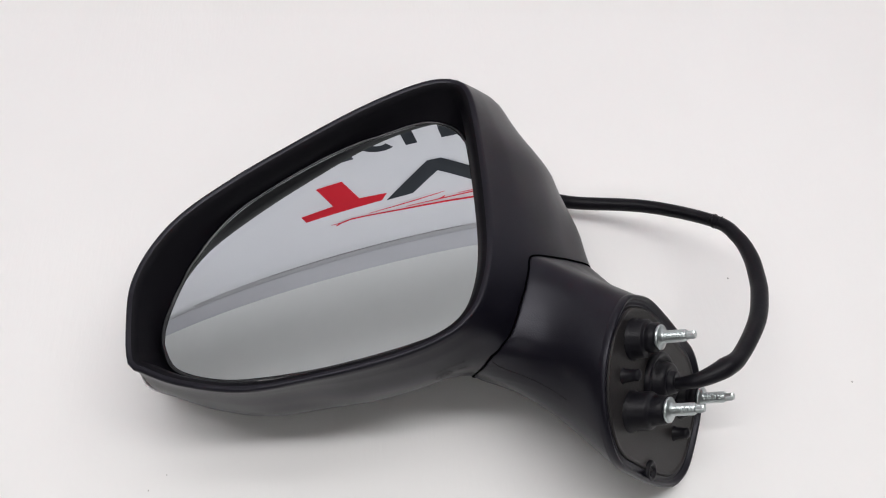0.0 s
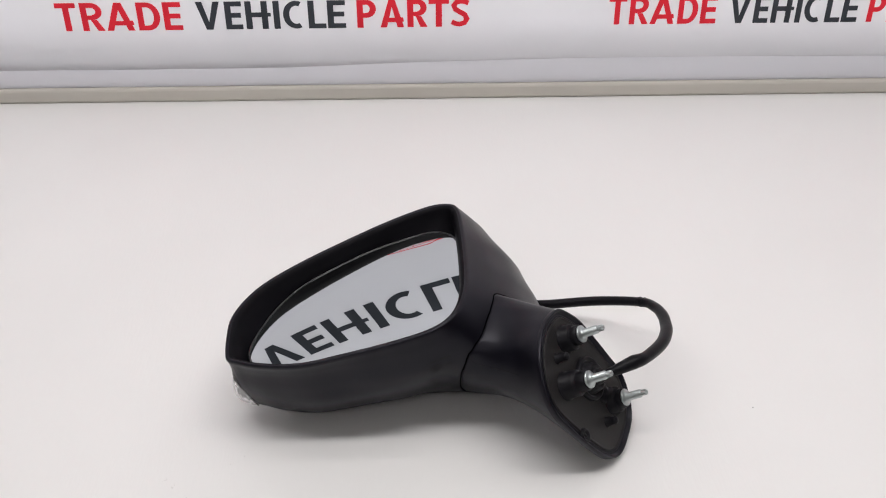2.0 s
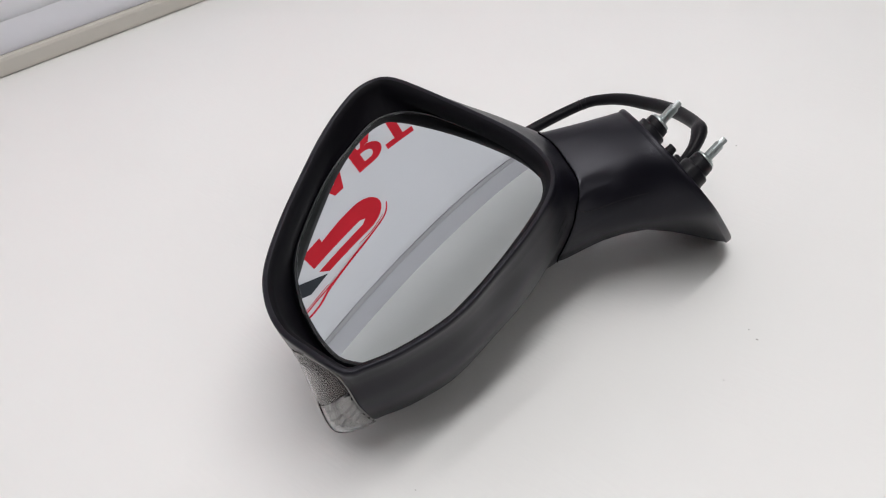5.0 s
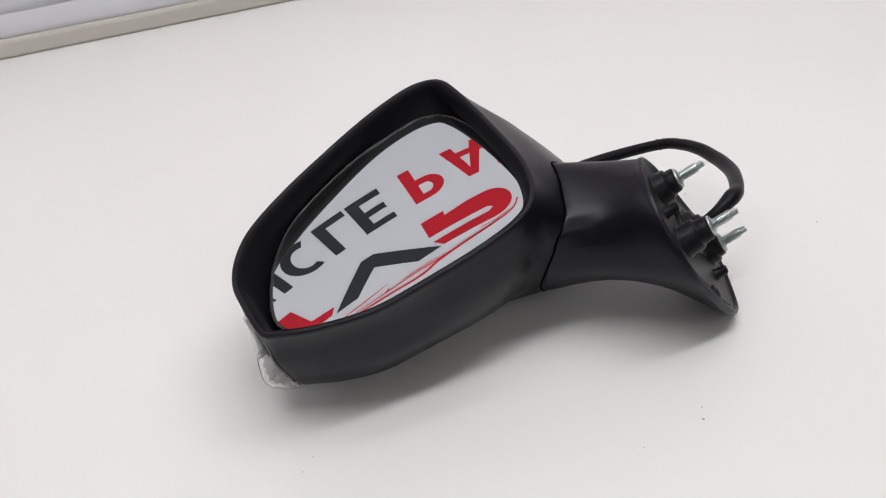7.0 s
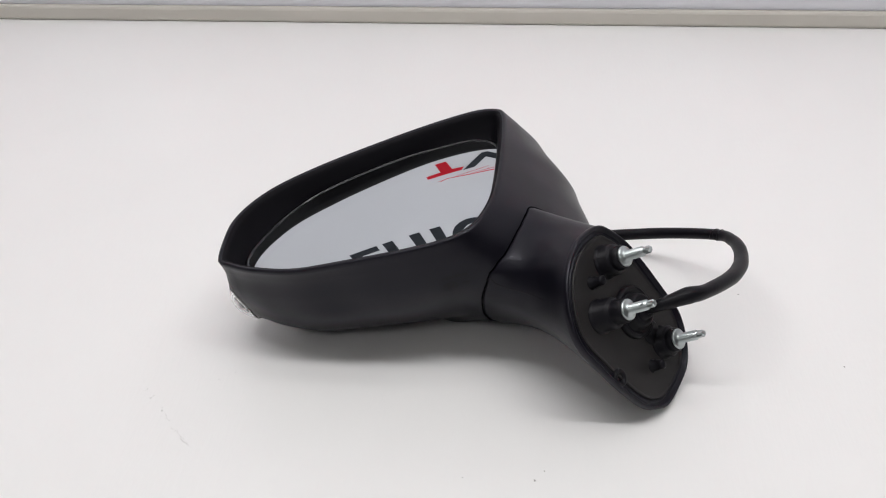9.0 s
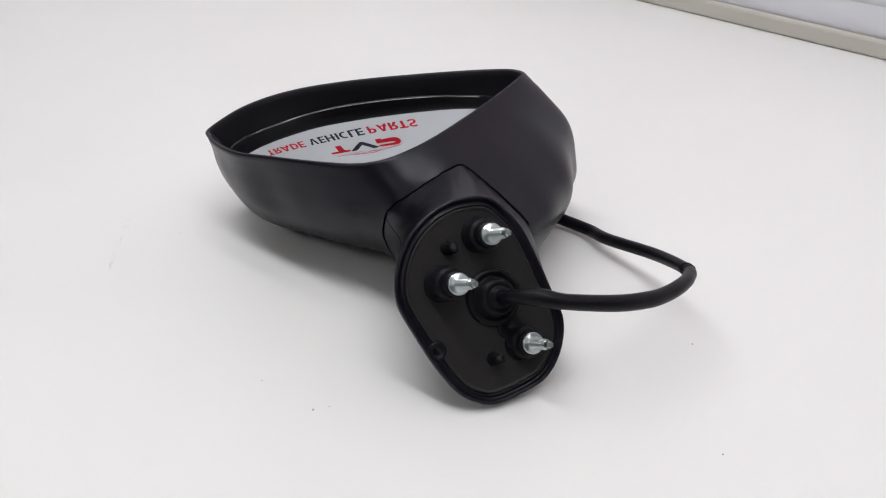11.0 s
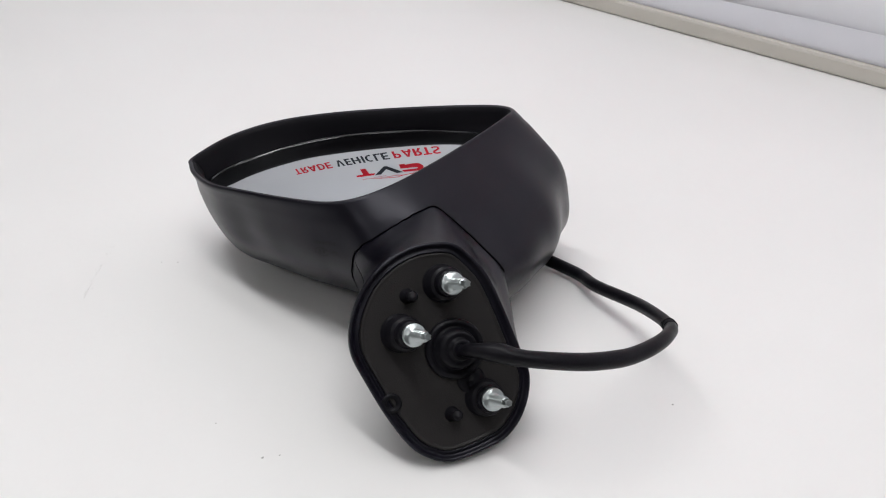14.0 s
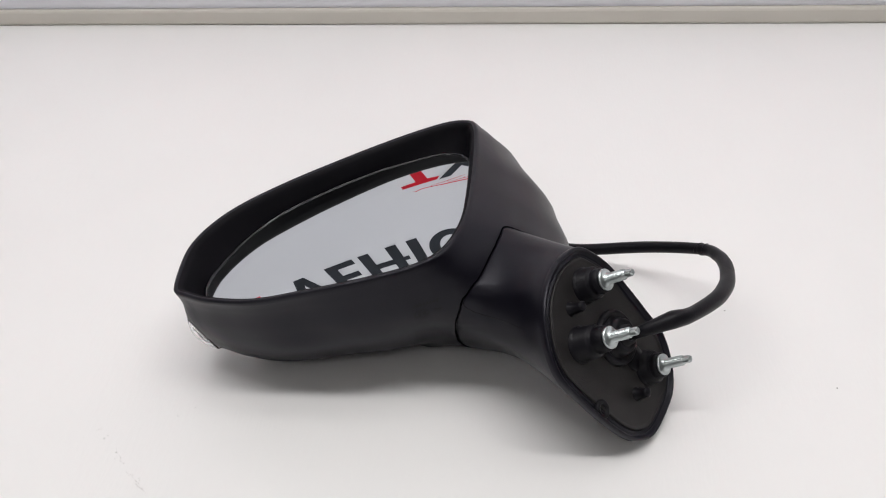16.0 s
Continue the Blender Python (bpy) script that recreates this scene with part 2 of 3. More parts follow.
# ---- print ----
# left and right ends of every letter along the sign, in units of 1/726 of its length
SPANS = {
    "TRADE": ((-3, 33), (40, 79), (82, 131), (138, 178), (184, 216)),
    "VEHICLE": ((242, 284), (292, 322), (328, 367), (377, 388), (394, 431), (438, 469), (472, 504)),
    "PARTS": ((524, 558), (565, 607), (613, 649), (651, 687), (690, 724)),
}


STEM, BAR = 11.0, 0.175


def quad(x0, x1, y0, y1):
    return [(x0, y0), (x1, y0), (x1, y1), (x0, y1)]


def bow(cx, cy, rx, ry, tx, ty, a0, a1, steps=14):
    """Quads of a round stroke: an arc of an ellipse from a0 to a1 half turns, tx and ty thick."""
    out = []
    for k in range(steps):
        g, h = math.pi * (a0 + (a1 - a0) * k / steps), math.pi * (a0 + (a1 - a0) * (k + 1) / steps)
        out.append([(cx + rx * math.cos(g), cy + ry * math.sin(g)), (cx + rx * math.cos(h), cy + ry * math.sin(h)), (cx + (rx - tx) * math.cos(h), cy + (ry - ty) * math.sin(h)), (cx + (rx - tx) * math.cos(g), cy + (ry - ty) * math.sin(g))])
    return out


def snake(points, thick):
    """Quads of a stroke along a line of points."""
    out, edge = [], []
    for i, p in enumerate(points):
        a, b = Vector(points[max(0, i - 1)]), Vector(points[min(len(points) - 1, i + 1)])
        t = (b - a).normalized()
        edge.append(((p[0] - t.y * thick[0] / 2, p[1] + t.x * thick[1] / 2), (p[0] + t.y * thick[0] / 2, p[1] - t.x * thick[1] / 2)))
    for (a, b), (c, d) in zip(edge, edge[1:]):
        out.append([a, b, d, c])
    return out


@functools.lru_cache(None)
def glyph(letter, wide):
    """Polygons of one geometric capital in a unit box, for a letter that many units wide."""
    s = STEM / wide
    if letter == "I":
        return [quad(0, 1, 0, 1)]
    if letter == "L":
        return [quad(0, s, 0, 1), quad(s, 1, 0, BAR)]
    if letter == "E":
        return [quad(0, s, 0, 1), quad(s, 1, 0, BAR), quad(s, 0.93, 0.42, 0.42 + BAR), quad(s, 1, 1 - BAR, 1)]
    if letter == "H":
        return [quad(0, s, 0, 1), quad(s, 1 - s, 0.43, 0.60), quad(1 - s, 1, 0, 1), quad(1, 1.14, 0.45, 0.58)]
    if letter == "T":
        return [quad(0, 1, 1 - BAR, 1), quad(0.5 - s / 2, 0.5 + s / 2, 0, 1 - BAR)]
    if letter == "V":
        return [[(0, 1), (0.36, 0), (0.5, 0.0), (0.5, 0.27), (s * 1.05, 1)], [(1, 1), (1 - s * 1.05, 1), (0.5, 0.27), (0.5, 0.0), (0.64, 0)]]
    if letter == "A":
        f = s * 1.05
        left = [(0, 0), (f, 0), (0.5, 0.74), (0.5, 1), (0.37, 1)]
        inner = lambda y: f + (0.5 - f) * y / 0.74
        outer = lambda y: 1 - 0.37 * y
        return [left, [(1 - x, y) for x, y in left], [(inner(0.19), 0.19), (1 - inner(0.19), 0.19), (1 - inner(0.35), 0.35), (inner(0.35), 0.35)], [(outer(0.20), 0.20), (outer(0.20) + 0.07, 0.20), (outer(0.20) + 0.04, 0.36), (outer(0.36), 0.36)]]
    if letter == "D":
        return [quad(0, s, 0, 1), quad(s, 0.45, 0, BAR), quad(s, 0.45, 1 - BAR, 1)] + bow(0.45, 0.5, 0.55, 0.5, s, BAR, -0.5, 0.5)
    if letter == "P":
        return [quad(0, s, 0, 1), quad(s, 0.5, 0.36, 0.36 + BAR), quad(s, 0.5, 1 - BAR, 1)] + bow(0.5, 0.68, 0.5, 0.32, s, BAR, -0.5, 0.5)
    if letter == "R":
        return [quad(0, s, 0, 1), quad(s, 0.5, 0.40, 0.40 + BAR * 0.9), quad(s, 0.5, 1 - BAR, 1), [(0.40, 0.40), (1 - s * 1.15, 0), (1, 0), (0.68, 0.40)]] + bow(0.5, 0.70, 0.46, 0.30, s, BAR, -0.5, 0.5)
    if letter == "C":
        return bow(0.62, 0.5, 0.62, 0.5, s, BAR, 0.36, 1.64, 22)
    spine = [(0.92, 0.84), (0.78, 0.89), (0.55, 0.915), (0.30, 0.88), (0.17, 0.76), (0.24, 0.63), (0.48, 0.53), (0.74, 0.43), (0.84, 0.28), (0.74, 0.14), (0.48, 0.085), (0.24, 0.11), (0.06, 0.18)]
    return snake(spine, (s * 0.95, BAR))


def word(text, x, unit, y0, y1, place, mat, parent, name):
    """A word of the sign that starts at x; place lifts points of the print's plane into the world."""
    verts, faces = [], []
    for letter, (a, b) in zip(text, SPANS[text]):
        for poly in glyph(letter, b - a):
            faces.append(tuple(len(verts) + i for i in range(len(poly))))
            verts += [place(x + (a + (b - a) * u) * unit, y0 + (y1 - y0) * v) for u, v in poly]
    me = bpy.data.meshes.new(name)
    me.from_pydata(verts, [], faces)
    me.materials.append(mat)
    ob = new(name, me)
    ob.parent = parent
    ob.matrix_parent_inverse = Matrix.Translation(-parent.location)
    return ob


def flat_shape(name, pts, place, mat, parent, lift=0.0):
    bm = bmesh.new()
    bm.faces.new([bm.verts.new(place(*p, lift)) for p in pts])
    bm.normal_update()
    bmesh.ops.triangulate(bm, faces=bm.faces[:])
    ob = part(name, bm, mat, parent, smooth=False)
    ob.matrix_parent_inverse = Matrix.Translation(-parent.location)
    return ob


def stroke(name, pts, width, place, mat, parent, lift):
    """A tapering brush line."""
    n, bm, pairs = len(pts), bmesh.new(), []
    for i, p in enumerate(pts):
        a, b = Vector(pts[max(0, i - 1)]), Vector(pts[min(n - 1, i + 1)])
        t = (b - a).normalized()
        w = width * (0.25 + 0.75 * math.sin(math.pi * (0.08 + 0.84 * i / (n - 1))))
        pairs.append((bm.verts.new(place(p[0] - t.y * w / 2, p[1] + t.x * w / 2, lift)), bm.verts.new(place(p[0] + t.y * w / 2, p[1] - t.x * w / 2, lift))))
    for (a, b), (c, d) in zip(pairs, pairs[1:]):
        bm.faces.new((a, b, d, c))
    ob = part(name, bm, mat, parent, smooth=False)
    ob.matrix_parent_inverse = Matrix.Translation(-parent.location)
    return ob


def curve_through(pts, steps=5):
    """A smooth 2D line through the points."""
    c, out = [Vector(q) for q in pts], []
    for i in range(len(c) - 1):
        a, b, d, e = c[max(0, i - 1)], c[i], c[i + 1], c[min(len(c) - 1, i + 2)]
        for k in range(steps):
            t = k / steps
            out.append(0.5 * ((2 * b) + (d - a) * t + (2 * a - 5 * b + 4 * d - e) * t * t + (3 * b - a - 3 * d + e) * t ** 3))
    return out + [c[-1]]


def emblem(x0, x1, y0, y1, place, parent):
    """The red and charcoal sign over the lettering: a bar with a stem, a chevron and a hooked bar, with thin red brush lines above."""
    w, h = x1 - x0, y1 - y0

    def p(a, b):
        return (x0 + a * w, y0 + b * h)

    flat_shape("emblem_bar", [p(0.112, 0.0), p(0.193, 0.0), p(0.205, 0.70), p(0.290, 0.765), p(0.262, 0.98), p(0.008, 0.995), p(0.008, 0.757), p(0.118, 0.72)], place, M_RED, parent)
    flat_shape("emblem_chevron", [p(0.275, 1.01), p(0.449, 0.024), p(0.491, 0.024), p(0.666, 1.0), p(0.579, 1.046), p(0.466, 0.405), p(0.362, 0.99)], place, M_DARK, parent, 0.0006)
    arc = [p(0.86 + 0.080 * math.cos(a), 0.53 + 0.47 * math.sin(a)) for a in (math.pi * (-0.5 + k / 12) for k in range(13))]
    flat_shape("emblem_hook", [p(0.650, 0.01), p(0.725, 0.0), p(0.722, 0.14), p(0.80, 0.07)] + arc + [p(0.675, 0.99), p(0.650, 0.74), p(0.850, 0.72), p(0.868, 0.63), p(0.850, 0.55), p(0.647, 0.552)], place, M_RED, parent)
    for k, (width, pts) in enumerate((
        (0.060, ((0.08, 1.44), (0.14, 1.34), (0.30, 1.46), (0.45, 1.52), (0.56, 1.54), (0.63, 1.40), (0.72, 1.30), (0.84, 1.18), (0.925, 1.0), (0.955, 0.70))),
        (0.040, ((0.32, 1.39), (0.45, 1.38), (0.56, 1.34), (0.66, 1.33), (0.80, 1.20), (0.90, 1.10))),
        (0.030, ((0.20, 1.30), (0.30, 1.27), (0.38, 1.22), (0.46, 1.14))),
        (0.030, ((0.07, 1.34), (0.11, 1.36), (0.15, 1.30))),
        (0.035, ((0.42, 1.38), (0.445, 1.34), (0.455, 1.28))),
        (0.025, ((0.50, 1.28), (0.57, 1.26), (0.64, 1.24))),
        (0.025, ((0.80, 1.06), (0.86, 1.06), (0.92, 0.92))),
    )):
        stroke("emblem_line", curve_through([p(*q) for q in pts]), width * h * 1.2, place, M_RED, parent, 0.0012 + 0.0004 * k)


def wall_place(x, z, lift=0.0):
    """On the front of the banner wall."""
    return Vector((x, drape(x, z) - 0.0016 - lift, z))


def sign(x, unit, y0, y1):
    word("TRADE", x, unit, y0, y1, wall_place, M_RED, backdrop, "red_lettering")
    word("VEHICLE", x, unit, y0, y1, wall_place, M_DARK, backdrop, "charcoal_lettering")
    word("PARTS", x, unit, y0, y1, wall_place, M_RED, backdrop, "red_lettering")


# two rows of small signs along the foot, one large sign above them
COLUMN, LETTER, UNIT = 0.7791, 0.0397, 0.000800
for k in range(-1, 3):
    for row in (0.1080, 0.3116):
        x = -0.6290 + COLUMN * k
        sign(x, UNIT * (0.885 if k > 0 else 1.0), row, row + LETTER)
        emblem(x + 0.2406, x + 0.5207, row + 0.0741, row + 0.1181, wall_place, backdrop)
sign(-1.3442, 0.002386, 0.6055, 0.7287)
emblem(-0.6282, 0.1672, 0.8003, 0.9274, wall_place, backdrop)

# ---- the wing mirror ----
LIP = Axes((-0.1791, -0.6893, 0.0942), (-0.1589, -0.1116, 0.981))
GLASS = Axes((-0.17601, -0.69033, 0.0843), (-0.2090, -0.0711, 0.9753))
PLATE = Axes((-0.0048, -0.7666, 0.049), (0.7237, -0.4081, 0.5565))
N = 120
mm = 0.001
# the lip's outline in its plane, and how far it rises above that plane
rim3 = loop_points([(-94.4, -38.1, -1.5), (-97.4, -13.2, -0.1), (-97.2, 7.6, -0.4), (-89.2, 28.8, -0.6), (-73.8, 49.2, -1.0), (-45.6, 70.2, -0.9), (-12.5, 90.6, -1.4), (21.7, 110.3, -2.3), (49.7, 122.5, -2.3), (70.7, 127.7, -1.8), (86.0, 124.4, -1.2), (92.3, 113.8, 0.3), (95.1, 92.7, 0.4), (96.8, 52.2, 0.1), (96.4, 12.1, 0.5), (92.0, -11.9, 0.5), (83.6, -29.4, 0.5), (68.2, -42.1, 1.1), (40.1, -52.1, 2.5), (1.4, -58.6, 2.3), (-33.5, -61.0, 0.9), (-65.5, -54.1, -0.4), (-85.9, -44.8, -1.3)][::-1], N)
lip, lip_rise = [v.to_2d() * mm for v in rim3], [v.z * mm for v in rim3]
glass = [p * mm for p in loop_points([(-84, -12), (-79, 9), (-68, 34), (-48.7, 58.8), (-19.8, 78.4), (10.5, 94), (36, 102.5), (61, 109), (75, 105), (84, 94), (88, 76), (89, 42), (87, 12), (83, -12), (75, -27), (62, -34), (34, -41), (0, -46), (-33, -47), (-55, -44), (-74, -36), (-82, -24)][::-1], N)]
plate = [p * mm for p in loop_points([(-9, 78), (8, 75), (26, 66), (46, 54), (63, 43), (72, 26), (73, 8), (66, -7), (54, -23), (42, -29), (29, -30), (10, -25), (-10, -17), (-30, -7), (-41, 8), (-46, 28), (-44, 46), (-37, 61), (-28, 71), (-19, 77)][::-1], N)]


mirror = thing("wing_mirror", (-0.15, -0.68, 0), "black plastic car wing mirror lying on its back on the table", "wing mirror")


def mpart(name, bm, mat, label="", parent=None, smooth=True):
    ob = part(name, bm, mat, parent or mirror, label, smooth)
    if parent is None:
        ob.matrix_parent_inverse = Matrix.Translation(-mirror.location)
    return ob


# shell: lip, then outwards and down to the table; how far it swells past the lip, in mm, by direction and depth
cen = Vector((0.0, 0.022))
DEPTHS = (0.0, 0.15, 0.35, 0.55, 0.75, 0.9, 1.0)
SWELL = (
    (-100, (0, -2.7, -3.4, -4.8, -15.3, -37.0, -55.8)),
    (-72, (0, 0.3, 0.7, -3.5, -16.6, -43.3, -68.5)),
    (-45, (0, 2.5, 3.4, -4.2, -18.7, -50.3, -78.2)),
    (-39, (0, 3.7, 6.8, 0.1, -17.0, -47.6, -73.3)),
    (-29, (0, 12.2, 24.8, 28.7, 8.5, -24.2, -43.2)),
    (-25, (0, 14.7, 29.0, 34.0, 15.3, -16.1, -36.7)),
    (-10, (0, 22.4, 45.7, 60.9, 44.9, 16.7, -3.7)),
    (8, (0, 21.1, 41.3, 54.7, 44.8, 20.4, -0.3)),
    (25, (0, 19.3, 39.5, 48.4, 39.7, 19.8, 0.6)),
    (45, (0, 12.6, 27.9, 30.8, 26.5, 5.3, -17.4)),
    (62, (0, 11.4, 19.0, 21.8, 17.0, -6.1, -31.8)),
    (86, (0, 7.5, 12.1, 12.3, 5.2, -13.1, -33.4)),
    (110, (0, 3.0, 4.9, 2.1, -6.9, -19.8, -34.8)),
    (140, (0, 0.9, 0.6, -4.7, -13.7, -25.6, -39.1)),
    (170, (0, -1.3, -3.8, -11.5, -20.4, -31.2, -43.0)),
    (194, (0, -2.2, -6.2, -14.0, -21.9, -33.4, -45.2)),
    (211, (0, -1.6, -1.1, -4.4, -11.5, -28.3, -43.7)),
    (235, (0, -2.9, -3.5, -5.6, -12.1, -31.4, -48.4)),
)


def along(values, s):
    """A smooth value between the depths."""
    j = max(k for k in range(len(DEPTHS) - 1) if DEPTHS[k] <= s)
    t = (s - DEPTHS[j]) / (DEPTHS[j + 1] - DEPTHS[j])
    a, b = values[j], values[j + 1]
    ma = (b - values[max(0, j - 1)]) / (DEPTHS[j + 1] - DEPTHS[max(0, j - 1)]) * (DEPTHS[j + 1] - DEPTHS[j])
    n = min(len(values) - 1, j + 2)
    mb = (values[n] - a) / (DEPTHS[n] - DEPTHS[j]) * (DEPTHS[j + 1] - DEPTHS[j])
    return (2 * t ** 3 - 3 * t * t + 1) * a + (t ** 3 - 2 * t * t + t) * ma + (3 * t * t - 2 * t ** 3) * b + (t ** 3 - t * t) * mb


def swell(d, s):
    ang = (math.degrees(math.atan2(d.y, d.x)) + 100) % 360
    turn = [(a + 100) % 360 for a, _ in SWELL] + [360]
    j = max(k for k in range(len(SWELL)) if turn[k] <= ang)
    t = (ang - turn[j]) / (turn[j + 1] - turn[j])
    t = t * t * (3 - 2 * t)
    return along(SWELL[j][1], s) * (1 - t) + along(SWELL[(j + 1) % len(SWELL)][1], s) * t


def shell_at(p, s, extra=0.0, rise=0.0):
    """The shell under the lip point p at the depth s (0 lip, 1 table)."""
    d = (p - cen).normalized()
    b = LIP.at(p + d * (swell(d, s) + extra) * mm, rise)
    return b - LIP.n * s * (b.z - 0.0015) / LIP.n.z


def rim_ring(inset, w):
    """The lip's outline moved inwards and along its normal."""
    return [LIP.at(p, w + h) for p, h in zip(offset_loop(lip, -inset * mm), lip_rise)]


rings = [rim_ring(3.2, 0.0002), rim_ring(1.6, 0.0010), rim_ring(0.5, 0.0007)]
for k in range(0, 33):
    s = 0.006 + 0.994 * (k / 32)
    rings.append([shell_at(p, s, -0.25 if 1 < k < 3 else 0.0, h) for p, h in zip(lip, lip_rise)])
shell = mpart("housing", skin(rings, False, True), M_SHELL, "satin black grained plastic housing")
# inside of the opening, from the lip down to the glass
rec = []
for inset, w in ((3.2, 0.0003), (5.0, -0.0006), (6.2, -0.003), (8.4, -0.009)):
    rec.append(rim_ring(inset, w))
low = offset_loop(glass, 4.2 * mm)
last = rec[-1]
low3 = [GLASS.at(p, -0.009) for p in low]
shift = min(range(N), key=lambda k: sum((low3[(i + k) % N] - last[i]).length for i in range(0, N, 6)))
rec.append([low3[(i + shift) % N] for i in range(N)])
rec.append([GLASS.at(offset_loop(glass, 1 * mm)[(i + shift) % N], -0.012) for i in range(N)])
mpart("inner_wall", skin(rec), M_INNER, "black inner wall of the mirror opening")


def dome(p, w=0.0):
    """A point on the bulging glass, which bends more towards its ends."""
    x, y = p
    low = (0.675 * x * x + 0.622 * y * y - 0.021 * x * y) / 2 - 0.021 * x ** 3 - 0.081 * y ** 3 - 0.099 * x * x * y - 0.132 * x * y * y
    return GLASS.at(p, w - low - 4.06 * x ** 4 - 2.91 * x * x * y * y - 1.58 * y ** 4)


grings = []
gc = Vector((0.005, 0.03))
for k in range(1, 31):
    grings.append([dome(gc.lerp(p, k / 30)) for p in glass])
gm = skin(grings, True, False)
mpart("mirror_glass", gm, M_MIRROR, "convex silvered mirror glass")
bez, uneven = [], random.Random(11)
for o, w in ((-0.3, -0.0015), (-0.2, 0.0006), (0.8, 0.0008), (1.8, 0.0008), (2.5, 0.0002), (2.7, -0.006)):
    bez.append([dome(p, w + (uneven.uniform(-0.0005, 0.0005) if o > 1.5 and w > 0 else 0)) for p in offset_loop(glass, o * mm)])
mpart("glass_bezel", skin(bez), M_BEZEL, "glossy black rim round the glass")

# arm from the housing to the base plate: stations round the plate and where each starts on the housing
STATIONS = (
    ((-9, 78), (-63, -680, 98)), ((46, 54), (-45, -669, 66)), ((72, 22), (-22, -657, 33)), ((54, -23), (-45, -672, 22)), ((10, -25), (-72, -696, 24)),
    ((-14, -15), (-86, -709, 30)), ((-30, -7), (-91, -716, 38)), ((-46, 22), (-91, -723, 58)), ((-44, 46), (-86, -721, 75)), ((-37, 61), (-77, -708, 86)), ((-22, 75), (-67, -689, 95)),
)


def root_loop():
    """The arm's root on the housing, paired with the plate's outline point by point."""
    keys = sorted((min(range(N), key=lambda i: (plate[i] - Vector(c) * mm).length), Vector(w) * mm) for c, w in STATIONS)
    out, n = [], len(keys)
    for i in range(N):
        j = max([k for k in range(n) if keys[k][0] <= i], default=n - 1)
        a, b = keys[j], keys[(j + 1) % n]
        span = (b[0] - a[0]) % N or N
        t = ((i - a[0]) % N) / span
        p0, p3 = keys[j - 1][1], keys[(j + 2) % n][1]
        sm = 0.5 * ((2 * a[1]) + (b[1] - p0) * t + (2 * p0 - 5 * a[1] + 4 * b[1] - p3) * t * t + (3 * a[1] - p0 - 3 * b[1] + p3) * t ** 3)
        out.append(sm.lerp(a[1].lerp(b[1], t), 0.4))
    return out


tree = BVHTree.FromPolygons([v.co.copy() for v in shell.data.vertices], [p.vertices[:] for p in shell.data.polygons])
root, lifted = [], []
loop3 = root_loop()
for _ in range(2):
    loop3 = [loop3[i] * 0.5 + (loop3[i - 1] + loop3[(i + 1) % N]) * 0.25 for i in range(N)]
for q in loop3:
    near, normal = tree.find_nearest(q)[:2]
    out = normal if normal.dot(near - LIP.at((0, 0.02), -0.04)) > 0 else -normal
    root.append(near)
    lifted.append(near + out * 0.0004)
rc = sum(root, Vector()) / N
tipc = PLATE.at((0.012, 0.026))
arm = []
for s in (-0.22, -0.1, 0.0, 0.03, 0.06, 0.10, 0.16, 0.24, 0.34, 0.45, 0.56, 0.67, 0.77, 0.86, 0.93, 0.98, 1.0):
    ring = []
    for i, (a, p) in enumerate(zip(root, plate)):
        b = PLATE.at(p, -0.002)
        e = s if s < 0 else s - 0.10 * math.sin(2 * math.pi * s) / 2
        q = a.lerp(b, e)
        c = rc.lerp(tipc, e)
        waist = 0.10 * max(0.0, min(1.0, (c.y - q.y) / 0.03 + 0.2)) + 0.13 * max(0.0, min(1.0, (c.z - q.z) / 0.03))
        pinch = 1 - waist * math.sin(math.pi * max(0.0, s)) ** 2 - (0.5 * abs(s) if s < 0 else 0) - (0.012 if 0 <= s < 0.02 else 0)
        ring.append(c + (q - c) * pinch)
    arm.append(ring)
mpart("arm", skin(arm, True, False), M_SHELL, "satin black plastic mounting arm")


def bead(line, radius, closed=True, sides=6):
    """A thin round bead along a line of points."""
    rings, n = [], len(line)
    for i in range(n):
        t = (line[(i + 1) % n] - line[i - 1]).normalized() if closed else (line[min(n - 1, i + 1)] - line[max(0, i - 1)]).normalized()
        away = t.orthogonal().normalized() if i == 0 else (away - t * away.dot(t)).normalized()
        other = t.cross(away)
        rings.append([line[i] + (away * math.cos(g) + other * math.sin(g)) * radius for g in (2 * math.pi * k / sides for k in range(sides))])
    return skin(rings + [rings[0]] if closed else rings, not closed, not closed)


# a black bead on the seam stands for the shade inside it
mpart("seam_shade_bead", bead(lifted, 0.00045), M_BLACK_BEAD, "black bead for the shaded seam between arm and housing")
# fine parting line that runs from the seam along the arm
pi = min(range(N), key=lambda i: (root[i] - Vector((-0.087, -0.719, 0.073))).length)
parting, step = [], 1 if root[(pi + 3) % N].z < root[pi].z else -1
for k, ring in enumerate(arm[3:12]):
    q = ring[(pi + step * k) % N]
    parting.append(q + (q - rc.lerp(tipc, 0.3)).normalized() * 0.00005)
mpart("parting_line", bead(parting, 0.0002, False), M_MARK, "fine moulded parting line")

# clear indicator lamp in the outer end of the housing: front, outer and back edges in mm
FRONT = ((-274.5, -699, 74), (-272.8, -718, 71.5), (-269, -722, 61), (-265.5, -724, 46), (-253, -719, 21))
OUTER = ((-276, -695, 71), (-273, -698, 58), (-271.5, -697, 41), (-270.5, -706, 22), (-256, -710, 14))
BACK = ((-271, -684, 68), (-267, -680, 54), (-260, -679, 38), (-257, -686, 20), (-246, -703, 13))


